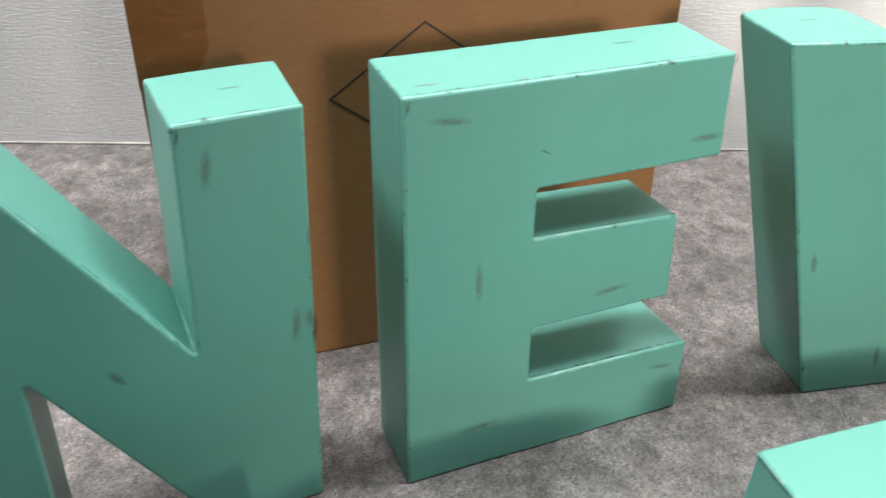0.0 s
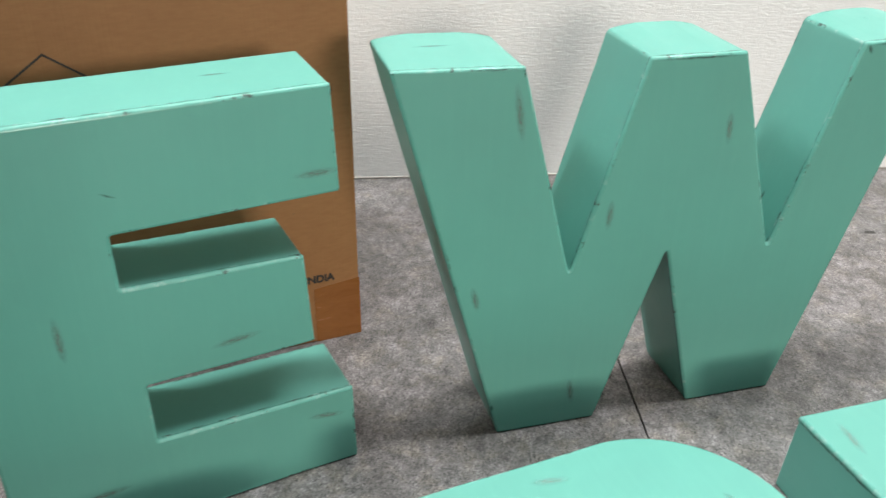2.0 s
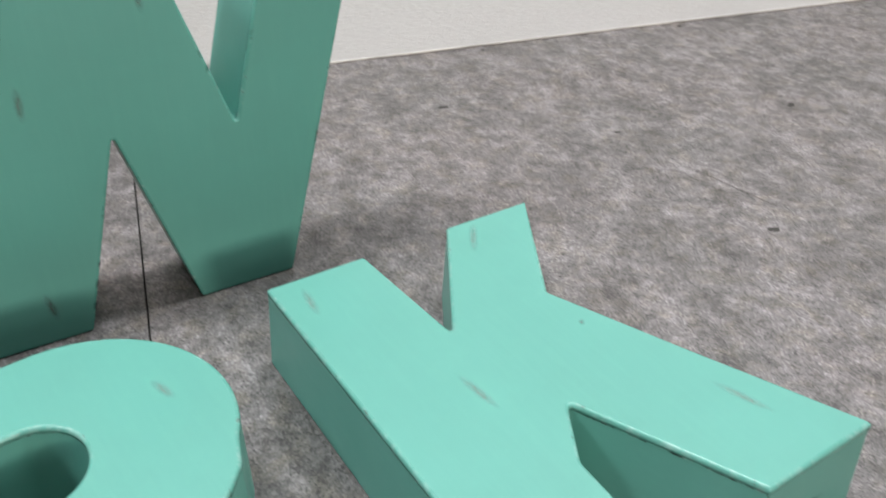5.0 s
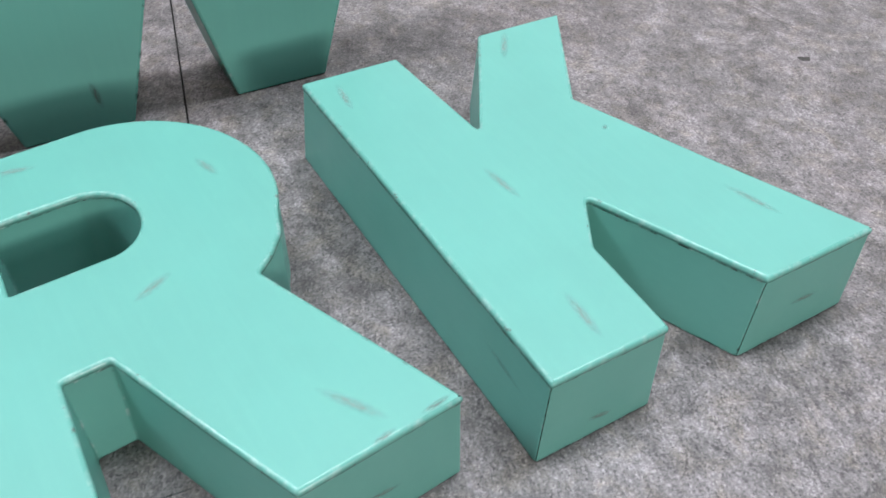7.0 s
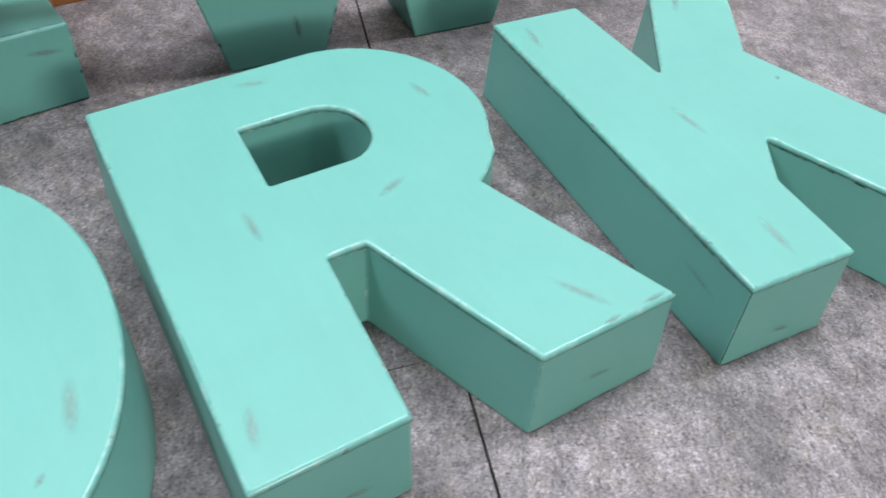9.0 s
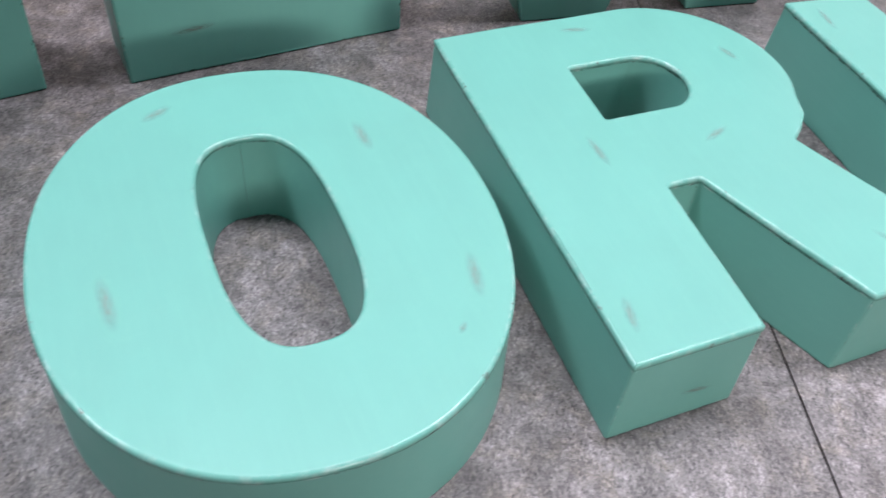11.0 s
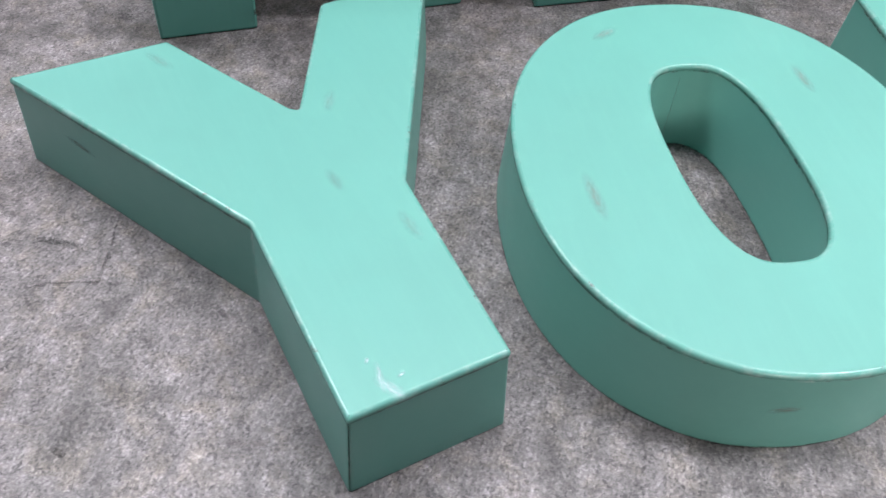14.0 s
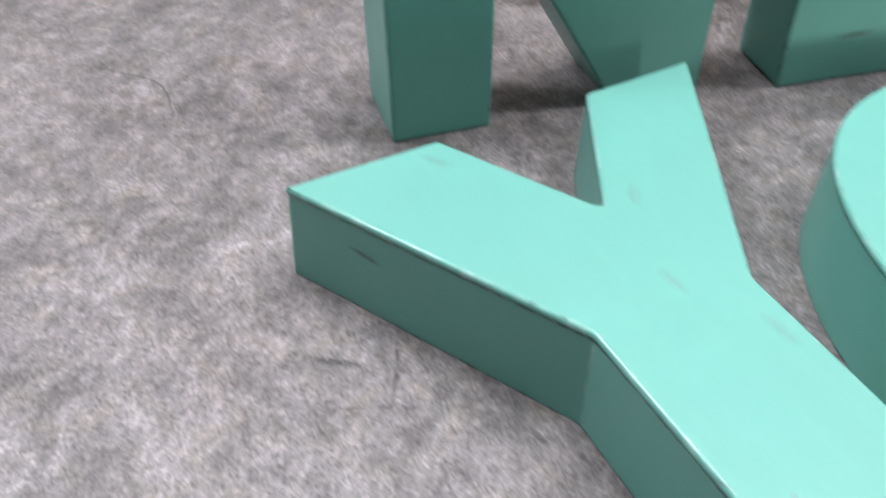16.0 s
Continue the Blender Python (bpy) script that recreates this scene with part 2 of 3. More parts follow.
CEILING = plain("grey_ceiling_board", (0.12, 0.12, 0.12), 0.85, 8.0, 0.03)
DARK = plain("dark_joint", (0.018, 0.017, 0.016), 0.9, 60.0, 0.2)
CAULK = plain("grimy_sealant", (0.42, 0.38, 0.35), 0.7, 9.0, 0.45)
MARK = plain("dark_fibre", (0.05, 0.044, 0.040), 0.8, 200.0, 0.3)
FIBRE = plain("brown_fibre", (0.12, 0.105, 0.095), 0.8, 200.0, 0.3)
GRIME = scuff_paint("floor_grime", (0.03, 0.028, 0.026), 0.9)


def crease_dirt():
    """Thin broken dirt that has settled in a crease of the vinyl."""
    n = Nodes("crease_dirt")
    gap = n.noise(n.coords(), 160.0, 4.0, 0.7)
    n.set("Base Color", (0.045, 0.038, 0.035, 1))
    n.set("Roughness", 0.8)
    n.set("Alpha", n.grey(gap, 0.36, 0.62, 0.06, 0.50))
    return n.mat


CREASE = crease_dirt()


# ---------------------------------------------------------------- small mesh helpers
def part(name, bm, material, parent, label=""):
    """Links a bmesh as one mesh object under a thing or a part."""
    data = bpy.data.meshes.new(name)
    bm.normal_update()
    bm.to_mesh(data)
    bm.free()
    for m in material if isinstance(material, (list, tuple)) else [material]:
        data.materials.append(m)
    ob = new(name, data)
    ob.parent = parent
    if label:
        tagged(ob, label)
    return ob


def box_mesh(bm, lo, hi, bevel=0.0):
    (x0, y0, z0), (x1, y1, z1) = lo, hi
    v = [bm.verts.new(p) for p in ((x0, y0, z0), (x1, y0, z0), (x1, y1, z0), (x0, y1, z0), (x0, y0, z1), (x1, y0, z1), (x1, y1, z1), (x0, y1, z1))]
    faces = [bm.faces.new([v[i] for i in f]) for f in ((3, 2, 1, 0), (4, 5, 6, 7), (0, 1, 5, 4), (1, 2, 6, 5), (2, 3, 7, 6), (3, 0, 4, 7))]
    if bevel:
        bmesh.ops.bevel(bm, geom=list({e for f in faces for e in f.edges}), offset=bevel, segments=2, affect="EDGES", profile=0.6)
    return faces


def thing(name, m, label, category, group="", kind=""):
    ob = new(name)
    ob.empty_display_size = 0.05
    ob.matrix_world = m
    return tagged(ob, label, category, group, kind)


# ---------------------------------------------------------------- letters
def inset(loop, r):
    """The closed outline moved by r to its left side, with mitred corners."""
    pts, n = [Vector(p) for p in loop], len(loop)
    out = []
    for i in range(n):
        a, b, c = pts[i - 1], pts[i], pts[(i + 1) % n]
        d0, d1 = (b - a).normalized(), (c - b).normalized()
        n0, n1 = Vector((-d0.y, d0.x)), Vector((-d1.y, d1.x))
        m = n0 + n1
        k = max(m.length_squared / 2, 0.25)
        out.append(b + m * (r / k))
    return out


def rounded(loop, radius, steps=3):
    """The closed outline with every corner turned by a small arc."""
    pts, n = [Vector(p) for p in loop], len(loop)
    out = []
    for i in range(n):
        a, b, c = pts[i - 1], pts[i], pts[(i + 1) % n]
        bend = (b - a).angle_signed(c - b, 0)
        r = min(0.0085 if bend > 1.9 else radius, (a - b).length * 0.45, (c - b).length * 0.45)
        p, q = b + (a - b).normalized() * r, b + (c - b).normalized() * r
        for s in range(steps + 1):
            t = s / steps
            out.append(p * (1 - t) ** 2 + b * 2 * t * (1 - t) + q * t * t)
    return out


def subdivide(loop, most):
    out = []
    for a, b in zip(loop, loop[1:] + loop[:1]):
        a, b = Vector(a), Vector(b)
        k = max(1, int((b - a).length / most))
        out += [a.lerp(b, s / k) for s in range(k)]
    return out


def ring_strip(bm, low, high, material=0, smooth=True):
    n = len(low)
    for i in range(n):
        f = bm.faces.new((low[i], low[(i + 1) % n], high[(i + 1) % n], high[i]))
        f.material_index, f.smooth = material, smooth


def fill(bm, loops):
    edges = []
    for loop in loops:
        n = len(loop)
        edges += [bm.edges.get((loop[i], loop[(i + 1) % n])) or bm.edges.new((loop[i], loop[(i + 1) % n])) for i in range(n)]
    return bmesh.ops.triangle_fill(bm, edges=edges, use_beauty=True)


CORNER_R = 0.0034  # radius of the folded corners
LIP = 0.0031  # radius of the rolled edge round a face
SEAM = 0.0013  # shadow gap where the face sheet laps over the sides


def letter(name, outline, holes, m, label, depth=U, wobble=1, rise=0.0, open_at=(), flare=0.0, lap=0.0010, side_in=0.0004, arched=True):
    """A hollow sheet-metal letter: a face with a rolled edge, a side panel for every straight or curved run of the outline, and a back.
    rise: how much higher the back of the top edges stands than the front; open_at: corners whose joint gapes;
    flare: how far the sides spread at the back; lap: how far the rolled edge laps down over the sides."""
    root = thing(name, m, label, "metal letter", "letters of the sign")
    shift = random.Random(wobble).uniform(0, 50)
    floor_y = 0.0 if rise else -1.0  # an upright letter stands on its lower edges
    loops = [[Vector(p) * U for p in loop] for loop in [outline, *holes]]

    def uneven(p):
        return noise.noise(Vector((p.x * 11 + shift, p.y * 11, 3.1))) * 0.0009

    def ragged(p):
        return noise.noise(Vector((p.x * 95 + shift, p.y * 95, 7.7))) * 0.0009

    def back_y(p, along=0.0):
        """Height of the back edge; along: place on the run, 0 at its ends and 1 in its middle."""
        return p.y + rise * U * min(1.0, max(0.0, (p.y / U - 4.2) / 0.2)) * (0.2 + 0.8 * along if arched else 1.0)

    bm = bmesh.new()
    tops = []
    for k, corner_loop in enumerate(loops):
        lip = LIP
        loop = rounded(subdivide(corner_loop, 0.06) if len(corner_loop) < 60 else corner_loop, 0.0026, 3)
        rings = []
        for s in range(4):
            a = s / 3 * math.pi / 2
            ins, drop = lip * (1 - math.cos(a)), lip * (1 - math.sin(a))
            ring = inset(loop, ins) if ins > 1e-6 else loop
            rings.append([bm.verts.new((p.x, p.y, depth - drop + uneven(p))) for p in ring])
        lipped = [bm.verts.new((p.x, p.y, depth - lip - lap + uneven(p) + ragged(p))) for p in loop]
        inner = [bm.verts.new((p.x, p.y, depth - lip - lap + uneven(p) + ragged(p))) for p in inset(loop, SEAM)]
        ring_strip(bm, inner, lipped, 1)
        ring_strip(bm, lipped, rings[0], 1)
        for low, high in zip(rings, rings[1:]):
            ring_strip(bm, low, high, 1)
        tops.append(rings[-1])
    for f in fill(bm, tops)["geom"]:
        if isinstance(f, bmesh.types.BMFace):
            f.material_index = 0
            f.normal_update()
            if f.normal.z < 0:
                f.normal_flip()
    part("face", bm, (PAINT, HARD_EDGE if rise else EDGE), root)

    for k, loop in enumerate(loops):
        loop = subdivide(loop, 0.016) if rise else loop
        sharp_at = inset(loop, side_in)
        n = len(sharp_at)
        turns = [(sharp_at[i] - sharp_at[i - 1]).angle(sharp_at[(i + 1) % n] - sharp_at[i], 0) for i in range(n)]
        inner = rounded(sharp_at, CORNER_R, 4)
        low = rounded(inset(loop, side_in - flare * U), CORNER_R, 4)
        n = len(inner)
        sharp = [5 * i + 2 for i, turn in enumerate(turns) if turn > 0.42] or [0]
        top = depth - LIP - 0.0010
        for a, b in zip(sharp, sharp[1:] + [sharp[0] + n]):
            run = [inner[i % n].copy() for i in range(a, b + 1)]
            spread = [low[i % n] - inner[i % n] for i in range(a, b + 1)]
            if len(sharp) > 1 or k:
                for end, beside in ((0, 1), (-1, -2)):
                    gapes = any((run[end] - Vector(p) * U).length < 0.006 for p in open_at)
                    run[end] += (run[beside] - run[end]).normalized() * (0.0003 if gapes else 0.00014 if len(sharp) == 1 else 0.00006)
            bm = bmesh.new()
            # columns of each panel, with a narrow worn border at both ends
            cols = run
            level_top = min(p.y for p in run) > 4.2 * U
            span = max((run[-1] - run[0]).length, 1e-6)
            along = [min(1.0, 3.5 * min((p - run[0]).length, (p - run[-1]).length) / span) ** 0.6 if level_top else 0.0 for p in run]
            levels = (0.0003, 0.0016, 0.4 * depth, 0.7 * depth, top - lap - 0.0007, top)
            grid = [[bm.verts.new((p.x + w.x * (1 - z / depth), max(p.y + (back_y(p, q) - p.y + w.y) * (1 - z / depth), floor_y), z)) for z in levels] for p, w, q in zip(cols, spread, along)]
            for c in range(len(cols) - 1):
                for r in range(len(levels) - 1):
                    f = bm.faces.new((grid[c][r], grid[c + 1][r], grid[c + 1][r + 1], grid[c][r + 1]))
                    f.smooth = True
                    # thin bands below the lip and at the base: lap and contact shadow painted dark
                    f.material_index = 2 if r in (0, 4) else 1 if len(sharp) > 1 and c in (0, len(cols) - 2) else 0
            # folded-in flange along the back
            folded = []
            for c, p in enumerate(cols):
                d = (cols[min(c + 1, len(cols) - 1)] - cols[max(c - 1, 0)]).normalized()
                q = p + spread[c] + Vector((-d.y, d.x)) * 0.004
                folded.append(bm.verts.new((q.x, max(q.y + back_y(p, along[c]) - p.y, floor_y), 0.0003)))
            for c in range(len(cols) - 1):
                bm.faces.new((folded[c], folded[c + 1], grid[c + 1][0], grid[c][0]))
            part("inner_side_panel" if k else "side_panel", bm, (PAINT, CORNER, JOINT_SHADE), root)

    bm = bmesh.new()
    rings = [[bm.verts.new((p.x, back_y(p), 0.0)) for p in inset(loop, 0.005)] for loop in loops]
    fill(bm, rings)
    part("back_panel", bm, PAINT, root)
    return root


def scuff(root, x, y, length, degrees, width=0.16, material=None, depth=U):
    """A worn streak on the face of a letter."""
    bm = bmesh.new()
    a, b = length * U * 0.75, width * U
    rows = [[bm.verts.new((a * i / 4, b * j / 2, 0)) for i in range(-4, 5)] for j in range(-2, 3)]
    for r0, r1 in zip(rows, rows[1:]):
        for i in range(8):
            bm.faces.new((r0[i], r0[i + 1], r1[i + 1], r1[i]))
    ob = part("scuff", bm, material or SCUFF, root, "grey rubbed streak in the paint")
    ob.matrix_local = pose(x * U, y * U, depth + 0.0012, 0, 0, degrees)
    ob.visible_shadow = False
    return ob


def side_scuff(root, x, y, z, length, degrees, facing, width=0.12, material=None):
    """A worn streak on the band: facing is the direction that the band faces there, in degrees."""
    ob = scuff(root, 0, 0, length, 0, width, material)
    ob.matrix_local = pose(x * U, y * U, z * U, 0, 0, facing + 90) @ pose(0, 0, 0, 90, 0, 0) @ pose(0, 0, 0.0008, 0, 0, degrees)
    return ob


def arc(cx, cy, rx, ry, start, end, steps, power=2.0):
    out = []
    for s in range(steps + 1):
        a = radians(start + (end - start) * s / steps)
        c, d = math.cos(a), math.sin(a)
        out.append((cx + rx * math.copysign(abs(c) ** (2 / power), c), cy + ry * math.copysign(abs(d) ** (2 / power), d)))
    return out


def standing(x, y, degrees, depth=U):
    """Pose of an upright letter whose front lower left corner stands at x, y (in letter depths)."""
    a = radians(degrees)
    return pose(x * U - math.sin(a) * depth, y * U + math.cos(a) * depth, 0, 90, 0, degrees)


def lying(x, y, degrees):
    return pose(x * U, y * U, 0, 0, 0, degrees)


N_OUT = [(0, 0), (1.12, 0), (1.20, 2.36), (2.59, 0), (3.65, 0), (3.77, 4.42), (2.69, 4.40), (2.61, 2.18), (1.15, 4.42), (0.09, 4.42)]
E_OUT = [(0, 0), (3.51, 0), (3.49, 1.01), (1.41, 1.045), (1.405, 1.73), (3.10, 1.745), (3.045, 2.78), (1.345, 2.835), (1.345, 3.375), (3.455, 3.39), (3.41, 4.47), (0, 4.45)]
W_OUT = [(0, 0), (1.255, 0), (1.905, 2.31), (2.54, 0), (3.73, 0), (4.93, 4.57), (3.87, 4.53), (3.23, 2.15), (2.465, 4.52), (1.378, 4.52), (0.74, 2.12), (0.07, 4.51), (-1.25, 4.54)]
K_OUT = [(0, 0), (1.165, 0), (1.21, 1.03), (1.565, 1.612), (2.28, 0), (3.65, 0), (2.475, 2.985), (3.45, 4.6), (2.275, 4.6), (1.25, 2.955), (1.16, 4.57), (0, 4.57)]
Y_OUT = [(0, 0), (1.258, 0), (1.32, 1.855), (2.83, 4.53), (1.62, 4.52), (0.828, 3.05), (0.76, 3.10), (0.69, 3.24), (0.04, 4.5), (-1.4, 4.51), (-0.01, 1.91)]
R_OUT = [(0, 0), (1.24, 0.04), (1.335, 1.735), (1.70, 1.752), (2.35, 0.03), (3.72, 0.075), (3.02, 2.02), (3.2, 2.16), (3.39, 2.37)] + arc(2.36, 3.37, 1.345, 1.34, -32, 88, 22) + [(0.02, 4.59)]
R_IN = [(1.27, 3.715), (2.05, 3.745)] + arc(2.02, 3.28, 0.42, 0.46, 80, -80, 14) + [(1.24, 2.80)]
R_IN = R_IN[::-1] if sum(a[0] * b[1] - b[0] * a[1] for a, b in zip(R_IN, R_IN[1:] + R_IN[:1])) > 0 else R_IN
O_OUT = [(x * 0.9971 + y * 0.0767 - 0.010, y * 0.9971 - x * 0.0767 - 0.006) for x, y in arc(0, 0, 1.945, 2.308, 0, 357, 119, 2.16)]
O_IN = arc(0, -0.012, 0.558, 1.241, 449, 92, 71, 2.8)

a_n = radians(25)
letter_n = letter("letter_n", N_OUT, [], standing(-1.84 - 3.65 * math.cos(a_n), 6.795 - 3.65 * math.sin(a_n), 25, 1.06 * U), "teal painted sheet metal letter N standing upright on the floor", 1.06 * U, 1, 0.01, flare=0.05)
letter_e = letter("letter_e", E_OUT, [], standing(-0.935, 6.92, 22.3, 0.93 * U), "teal painted sheet metal letter E standing before a cardboard box", 0.93 * U, 2, 0.06, arched=False)
letter_w = letter("letter_w", W_OUT, [], standing(3.978, 8.511, 10.4, 1.05 * U), "teal painted sheet metal letter W standing near the wall, chipped edges", 1.05 * U, 3, 0.08)
letter_k = letter("letter_k", K_OUT, [], lying(7.96, 2.996, 11.7), "teal painted sheet metal letter K lying face up on the floor", U, 4, 0.0, ((0, 0), (1.165, 0), (2.28, 0)), 0.04, 0.0022, 0.0008)
letter_y = letter("letter_y", Y_OUT, [], lying(-1.736, 0.333, 36.3), "teal painted sheet metal letter Y lying face up, chipped foot", U, 5, open_at=((0, 0),), flare=0.05, lap=0.0022, side_in=0.0008)
letter_r = letter("letter_r", R_OUT, [R_IN], lying(3.737, 2.037, 15.3), "teal painted sheet metal letter R lying face up on the floor", U, 6, flare=0.03, lap=0.0022, side_in=0.0008)
letter_o = letter("letter_o", O_OUT, [O_IN], lying(0.993, 3.542, 18.5), "teal painted sheet metal letter O lying face up, rubbed rim", U, 7, flare=0.04, lap=0.0022, side_in=0.0008)

for x, y, l, d in ((2.92, 4.0, 0.3, -98), (1.91, 2.19, 0.19, -53), (3.53, 2.29, 0.33, -97), (3.66, 2.33, 0.18, -86)):
    scuff(letter_n, x, y, l, d, 0.06, SCUFF, 1.06 * U)
for x, y, l, d in ((0.43, 4.19, 0.33, -7), (0.76, 2.47, 0.37, -88), (2.3, 2.02, 0.37, 5), (0.81, 0.58, 0.41, 4), (3.16, 0.74, 0.31, -9), (3.22, 3.63, 0.34, 0)):
    scuff(letter_e, x, y, l, d, 0.05, SCUFF, 0.93 * U)
scuff(letter_e, 1.39, 3.76, 0.12, -25, 0.012, CHIP, 0.93 * U)
for x, y, l, d in ((0.03, 4.05, 0.46, -81), (2.4, 3.71, 0.28, -84), (-0.35, 1.97, 0.24, -76), (0.9, 0.48, 0.29, -80), (1.13, 2.82, 0.27, -92), (4.73, 4.24, 0.22, -92)):
    scuff(letter_w, x, y, l, d, 0.055, SCUFF, 1.05 * U)
for x, y, l, d in ((0.29, 4.11, 0.38, -96), (2.41, 4.24, 0.45, -124), (0.97, 2.13, 0.41, -83), (0.62, 0.44, 0.4, -93), (2.93, 0.82, 0.44, -73), (2.42, 2.39, 0.05, -51)):
    scuff(letter_k, x, y, l, d, 0.06, SOFT)
for x, y, l, d in ((1.66, 4.37, 0.3, -9), (3.19, 3.53, 0.26, -75), (2.22, 2.29, 0.29, 25), (0.91, 2.35, 0.34, -88), (3.0, 0.45, 0.44, -58), (0.21, 0.46, 0.28, -100)):
    scuff(letter_r, x, y, l, d, 0.06, SOFT)
for x, y, l, d in ((-0.65, 1.8, 0.26, 30), (1.09, 0.91, 0.34, -86), (-1.4, -0.4, 0.43, -86), (1.37, -1.05, 0.37, -102), (1.05, -1.52, 0.05, -42)):
    scuff(letter_o, x, y, l, d, 0.075, SOFT)
for x, y, l, d in ((1.11, 3.02, 0.24, -118), (1.12, 1.37, 0.29, -85), (0.77, 2.07, 0.23, -85), (-0.11, 4.2, 0.29, -62)):
    scuff(letter_y, x, y, l, d, 0.07, FAINT)


# streaks on the tops and sides of the letters
for root, depth, spots in (
    (letter_e, 0.93, ((0.26, 4.47, 0.11, 0.24), (2.5, 4.47, 0.58, 0.22))),
    (letter_n, 1.06, ((3.2, 4.42, 0.9, 0.25), (3.29, 4.42, 0.55, 0.22))),
    (letter_w, 1.05, ((-0.69, 4.55, 0.63, 0.3), (1.92, 4.53, 0.6, 0.28), (4.55, 4.57, 0.7, 0.28))),
):
    for x, y, d, l in spots:
        side_scuff(root, x, y + 0.02, depth - d, l, 0, 90, 0.04)
side_scuff(letter_k, 0.57, -0.036, 0.27, 0.2, -12, -90, 0.05)
side_scuff(letter_k, 2.28 + 0.65, -0.028, 0.47, 0.3, -5, -90, 0.05)
side_scuff(letter_k, -0.022, 0.55, 0.62, 0.4, -8, 180, 0.05, FAINT)
side_scuff(letter_r, 0.75, -0.002, 0.39, 0.25, -8, -88, 0.05)
side_scuff(letter_r, 2.98, 0.022, 0.43, 0.25, -8, -88, 0.045)
side_scuff(letter_o, -0.43, -2.314, 0.62, 0.22, 0, -94, 0.06)
side_scuff(letter_y, -1.4 + 0.88 * 0.472 - 0.018, 4.51 - 0.88 * 0.882 - 0.010, 0.68, 0.3, -6, 208, 0.05)
for x, y, l, d, w in ((0.36, 0.09, 0.22, -60, 0.06), (0.33, 0.2, 0.2, -100, 0.03), (0.47, 0.16, 0.06, 20, 0.02), (0.30, 0.36, 0.05, 60, 0.02)):
    scuff(letter_y, x, y, l, d, w, BARE)
for x, y, l, d in ((3.05, 0.09, 0.16, 8), (3.5, 0.12, 0.2, 6)):
    scuff(letter_r, x, y, l, d, 0.035)

# black chips at corners
for root, x, y, l, d, w, deep in ((letter_e, 0.045, 4.36, 0.12, 80, 0.02, 0.93), (letter_n, 2.735, 4.31, 0.14, 82, 0.022, 1.06), (letter_n, 2.70, 4.36, 0.05, 0, 0.02, 1.06),
                                  (letter_n, 3.70, 2.2, 0.3, 85, 0.03, 1.06), (letter_n, 3.71, 3.2, 0.2, 88, 0.012, 1.06), (letter_e, 3.4, 4.40, 0.1, 80, 0.012, 0.93)):
    scuff(root, x, y, l, d, w, CHIP, deep * U)

# black chips along the edges of the W
for x, y, l, d, w in ((-0.25, 4.50, 0.5, -1, 0.016), (1.95, 4.49, 0.75, 0, 0.018), (3.93, 4.46, 0.1, -60, 0.03), (4.15, 4.51, 0.25, 2, 0.014),
                      (1.335, 0.34, 0.1, 74, 0.028), (1.41, 0.62, 0.12, 74, 0.03), (1.48, 0.86, 0.08, 74, 0.024), (-0.09, 0.42, 0.08, -75, 0.03), (2.99, 2.86, 0.1, 72, 0.024)):
    scuff(letter_w, x, y, l, d, w, CHIP, 1.05 * U)

# ---------------------------------------------------------------- floor, walls, ceiling
floor = thing("floor", pose(0, 0, 0), "mottled grey printed vinyl sheet floor with a dark seam", "floor", kind="structure")
bm = bmesh.new()
box_mesh(bm, (ROOM_W, ROOM_S, -0.06), (ROOM_E, ROOM_N, -0.0035))
part("subfloor", bm, DARK, floor)


def wall(name, lo, hi, material, label):
    bm = bmesh.new()
    box_mesh(bm, lo, hi)
    ob = part(name, bm, material, None)
    return tagged(ob, label, "wall", kind="structure")


wall("wall_north", (ROOM_W - 0.1, ROOM_N, -0.06), (ROOM_E + 0.1, ROOM_N + 0.1, ROOM_H), PAPER, "white embossed paper wall behind the standing letters")
wall("wall_south", (ROOM_W - 0.1, ROOM_S - 0.1, -0.06), (ROOM_E + 0.1, ROOM_S, ROOM_H), UNSEEN_WALL, "plain grey painted wall closing the room")
wall("wall_west", (ROOM_W - 0.1, ROOM_S, -0.06), (ROOM_W, ROOM_N, ROOM_H), UNSEEN_WALL, "plain grey painted side wall")
wall("wall_east", (ROOM_E, ROOM_S, -0.06), (ROOM_E + 0.1, ROOM_N, ROOM_H), UNSEEN_WALL, "plain grey painted side wall")
# added unseen corner: blocks the front lamps from the Y foot, O's left and N
wall("light_block_north", (ROOM_W, BLOCK_Y - 0.1, -0.06), (BLOCK_X, BLOCK_Y, ROOM_H), UNSEEN_WALL, "plain dark grey wall, added unseen to block the front light")
wall("light_block_east", (BLOCK_X - 0.1, ROOM_S, -0.06), (BLOCK_X, BLOCK_Y - 0.1, ROOM_H), UNSEEN_WALL, "plain dark grey wall, added unseen to block the front light")
bm = bmesh.new()
box_mesh(bm, (ROOM_W - 0.1, ROOM_S - 0.1, ROOM_H), (ROOM_E + 0.1, ROOM_N + 0.1, ROOM_H + 0.1))
tagged(part("ceiling", bm, CEILING, None), "plain grey ceiling board", "ceiling", kind="structure")

bm = bmesh.new()
box_mesh(bm, (ROOM_W, ROOM_N - 0.0025, 0.0004), (ROOM_E, ROOM_N + 0.001, 0.0034), 0.0008)
tagged(part("trim", bm, CAULK, None), "thin grimy bead of sealant along the wall foot", "trim", kind="structure")

# ---------------------------------------------------------------- cardboard box
BOX_W, BOX_D, BOX_H = 6.43 * U, 4.0 * U, 6.1 * U
carton = thing("cardboard_box", pose(-3.766 * U, 8.716 * U, 0, 0, 0, 18.46), "tall brown corrugated cardboard box, taped corners, printed diamond", "cardboard box")
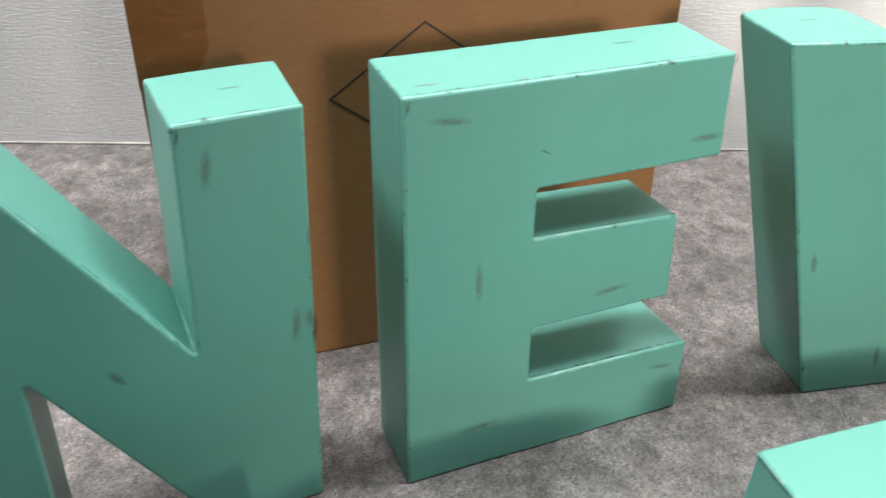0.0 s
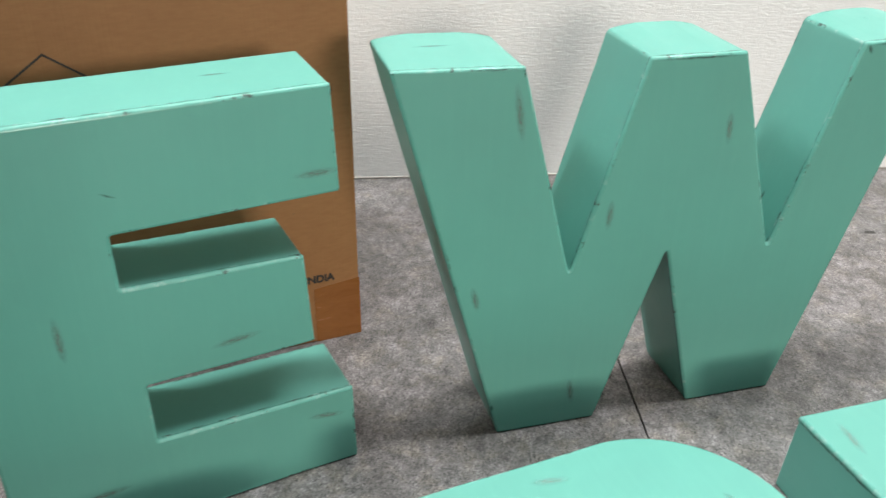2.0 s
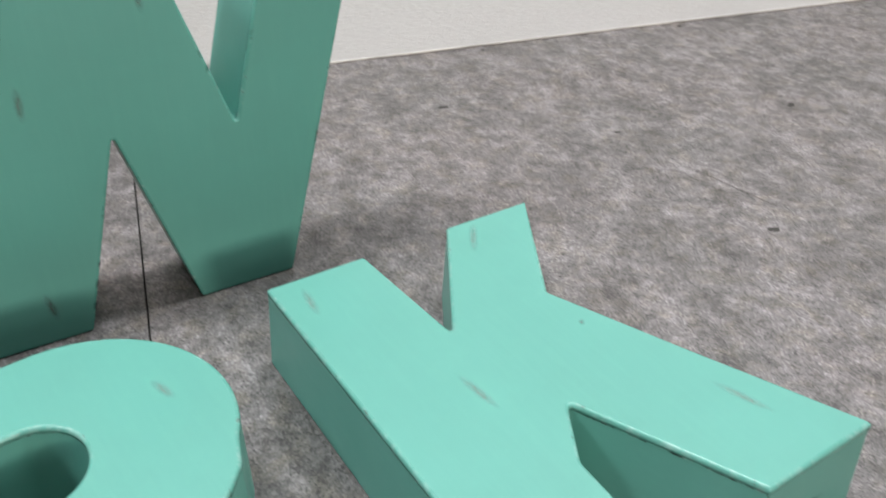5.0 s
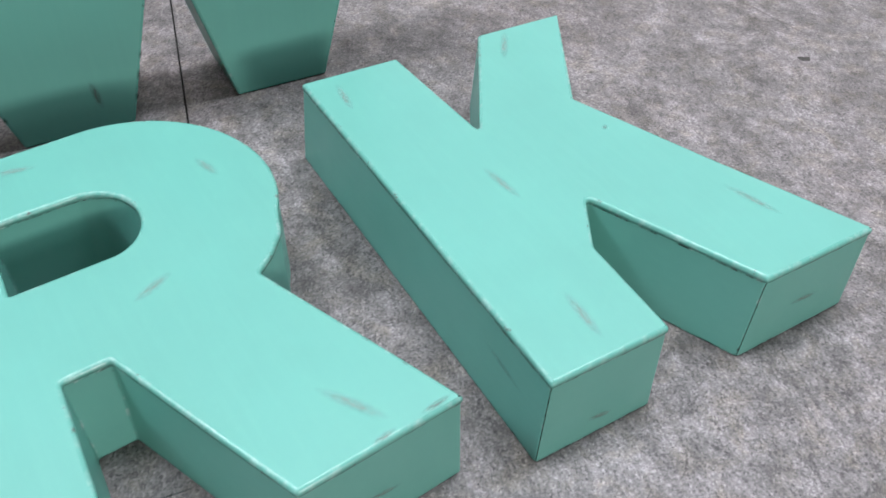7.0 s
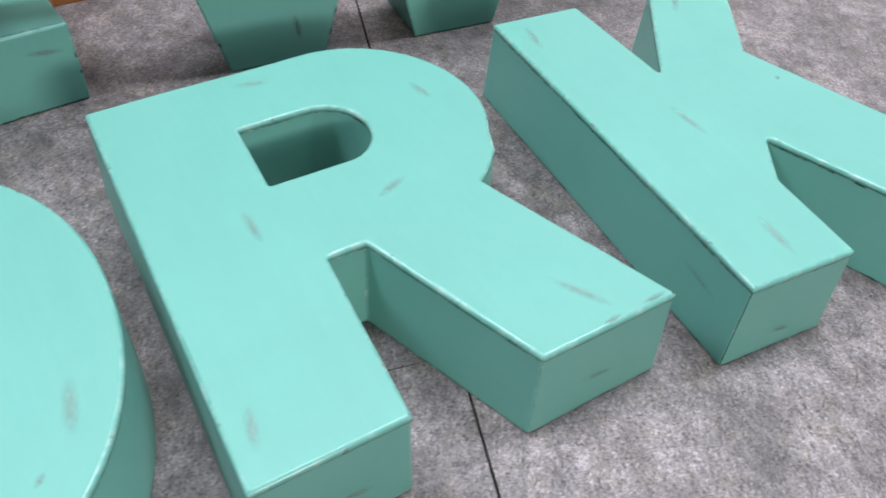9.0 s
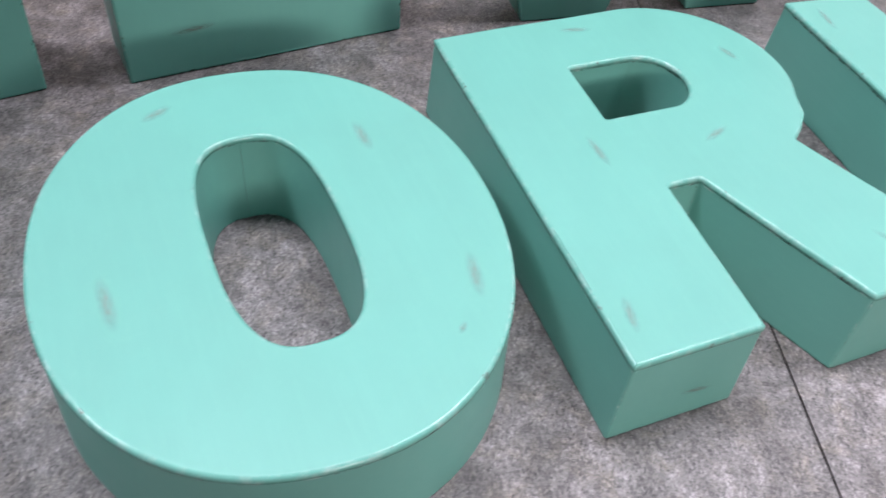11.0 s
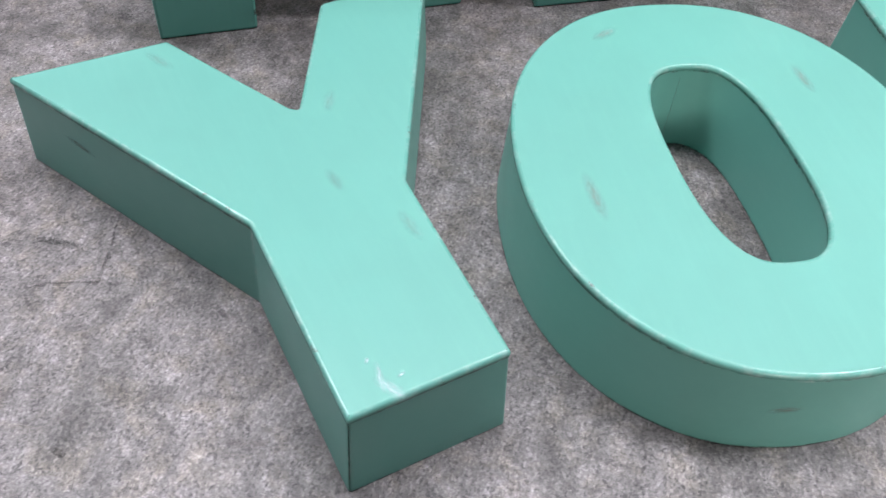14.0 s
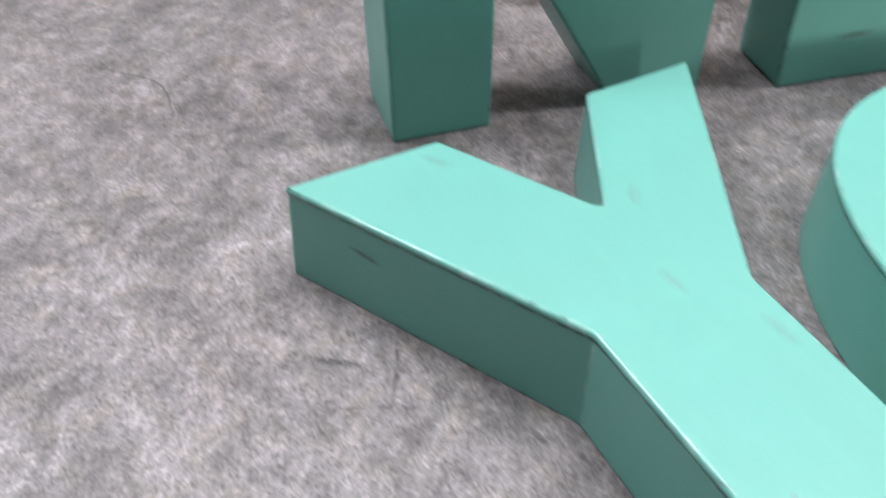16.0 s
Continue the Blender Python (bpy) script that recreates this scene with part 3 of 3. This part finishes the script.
bm = bmesh.new()
box_mesh(bm, (0, 0, 0), (BOX_W, BOX_D, BOX_H), 0.003)
part("body", bm, CARD, carton)


def sheet(name, pts, y, material, label, thick=0.0004):
    """A thin patch on the front of the box: its outline in x, z."""
    bm = bmesh.new()
    front = [bm.verts.new((x * U, y - thick, z * U)) for x, z in pts]
    back = [bm.verts.new((x * U, y, z * U)) for x, z in pts]
    bm.faces.new(front)
    n = len(pts)
    for i in range(n):
        bm.faces.new((front[i], back[i], back[(i + 1) % n], front[(i + 1) % n]))
    return part(name, bm, material, carton, label)


sheet("tape", [(-0.004, 3.85), (0.62, 4.02), (0.68, 4.08), (0.75, 4.25), (0.75, 6.1), (-0.004, 6.1)], -0.0003, TAPE, "glossy brown packing tape strip")
sheet("tape", [(5.79, 0.004), (6.434, 0.004), (6.434, 0.92), (5.79, 0.86)], -0.0003, TAPE, "glossy brown packing tape strip")


def stroke(a, b, wide):
    (x0, z0), (x1, z1) = a, b
    d = Vector((x1 - x0, z1 - z0)).normalized() * wide / 2
    return [(x0 - d.x + d.y, z0 - d.y - d.x), (x1 + d.x + d.y, z1 + d.y - d.x), (x1 + d.x - d.y, z1 + d.y + d.x), (x0 - d.x - d.y, z0 - d.y + d.x)]


corners = [(1.656 + 1.466, 4.326), (1.656 + 2.593, 3.529), (1.656 + 1.466, 2.732), (1.656 + 0.339, 3.529)]
for a, b in zip(corners, corners[1:] + corners[:1]):
    sheet("printed_line", stroke(a, b, 0.023), -0.0002, INK, "black printed line of a diamond mark", 0.0002)

text = bpy.data.curves.new("printed_words", "FONT")
text.body, text.size, text.align_x, text.extrude = "MADE IN INDIA", 0.15 * U, "RIGHT", 0.0001
text.offset = 0.0006
holder = new("printed_words_curve", text)
data = bpy.data.meshes.new_from_object(holder.evaluated_get(bpy.context.evaluated_depsgraph_get()))
bpy.data.objects.remove(holder)
data.materials.append(INK)
words = new("printed_words", data)
words.parent = carton
words.matrix_local = pose(6.08 * U, -0.0004, 0.96 * U, 90, 0, 0)
tagged(words, "small black printed words")

# ---------------------------------------------------------------- floor sheets
SHEET, TURN = 4.572, 1.9
a_f = radians(-TURN)
ex, ey = Vector((math.cos(a_f), math.sin(a_f))), Vector((-math.sin(a_f), math.cos(a_f)))
base = Vector((5.635 * U, 3.555 * U))
for i in (-1, 0):
    left, right = (0.0011 if i == 0 else 0.0001), (0.0011 if i == -1 else 0.0001)
    bm = bmesh.new()
    box_mesh(bm, (0, 0, -0.003), (SHEET - left - right, 10.1, 0.0), 0.0005)
    p = base + ex * (i * SHEET + left) - ey * 8.6
    sheet_ob = part("vinyl_sheet", bm, VINYL, floor)
    sheet_ob.matrix_local = pose(p.x, p.y, 0, 0, 0, -TURN)


def floor_mark(name, points, width, material, label):
    """A thin flat streak lying on the floor along the given points (in letter depths)."""
    bm = bmesh.new()
    pts = [Vector(p) * U for p in points]
    left, right = [], []
    for i, p in enumerate(pts):
        d = (pts[min(i + 1, len(pts) - 1)] - pts[max(i - 1, 0)]).normalized()
        w = width * (0.35 + 0.65 * math.sin(math.pi * (i + 0.5) / len(pts))) / 2
        left.append(bm.verts.new((p.x - d.y * w, p.y + d.x * w, 0.0007)))
        right.append(bm.verts.new((p.x + d.y * w, p.y - d.x * w, 0.0007)))
    for i in range(len(pts) - 1):
        bm.faces.new((right[i], right[i + 1], left[i + 1], left[i]))
    return part(name, bm, material, floor, label)


floor_mark("crack", [(4.6, 3.50), (4.85, 3.535), (5.1, 3.55), (5.35, 3.575), (5.6, 3.585)], 0.0018, GRIME, "dark short crack in the vinyl")
floor_mark("crack", [(-5.25, 2.13), (-5.0, 2.15), (-4.8, 2.13), (-4.55, 2.17)], 0.0075, GRIME, "brown scratch in the vinyl")
floor_mark("crack", [(14.25, 9.76), (14.38, 9.4), (14.49, 9.03), (14.6, 8.7), (14.72, 8.31)], 0.0017, FIBRE, "faint scratch in the vinyl")
floor_mark("thread", [(-9.26, 6.37), (-9.05, 6.33), (-8.82, 6.28), (-8.48, 6.19), (-8.3, 6.08), (-8.15, 5.92), (-8.0, 5.7), (-7.86, 5.46)], 0.0010, MARK, "thin dark thread on the floor")
floor_mark("crease", [(-4.49, 2.60), (-4.46, 2.4), (-4.41, 2.21), (-4.36, 1.83), (-4.34, 1.78), (-4.5, 1.75), (-4.66, 1.70), (-4.78, 1.68), (-4.9, 1.60)], 0.0024, CREASE, "faint brown crease in the vinyl")
# short dark slivers pressed into the vinyl before the letters
for a, b, wide in (((9.18, 2.65), (9.02, 2.45), 0.0022), ((8.48, 2.57), (8.47, 2.37), 0.0034), ((8.58, 2.08), (8.56, 1.96), 0.0026), ((7.88, 2.60), (7.92, 2.57), 0.0024),
                   ((9.07, 1.98), (9.11, 1.93), 0.0022), ((9.87, 3.48), (9.86, 3.41), 0.0020), ((9.59, 1.99), (9.66, 1.78), 0.0030), ((7.96, 3.12), (8.01, 3.05), 0.0024),
                   ((-3.26, 1.72), (-3.15, 1.63), 0.0050), ((-4.03, 0.22), (-3.90, 0.18), 0.0050)):
    mid = ((a[0] + b[0]) / 2 + 0.015, (a[1] + b[1]) / 2)
    floor_mark("sliver", [a, mid, b], wide, CREASE, "short dark sliver in the vinyl")
for x, y, l, d in ((11.40, 13.31, 0.40, 10), (13.84, 11.33, 0.24, -30), (17.61, 11.28, 0.40, 20), (17.1, 11.37, 0.14, 0), (14.22, 7.80, 0.36, 10), (13.3, 15.85, 0.2, 0), (18.34, 15.85, 0.25, 0), (9.9, 12.0, 0.06, 40), (11.0, 9.5, 0.06, 0), (8.2, 6.9, 0.08, 60), (3.1, 2.0, 0.05, 0)):
    bm = bmesh.new()
    ring = [bm.verts.new((0.5 * l * U * math.cos(k) * (0.5 + 0.14 * math.sin(3 * k + x)), l * U * 0.36 * math.sin(k) * (0.5 + 0.2 * math.cos(2 * k + y)), 0.0)) for k in [q * math.pi / 8 for q in range(16)]]
    bm.faces.new(ring)
    spot = part("stain", bm, FIBRE if l < 0.2 else MARK, floor, "small dark stain on the vinyl")
    spot.matrix_local = pose(x * U, y * U, 0.0006, 0, 0, d)
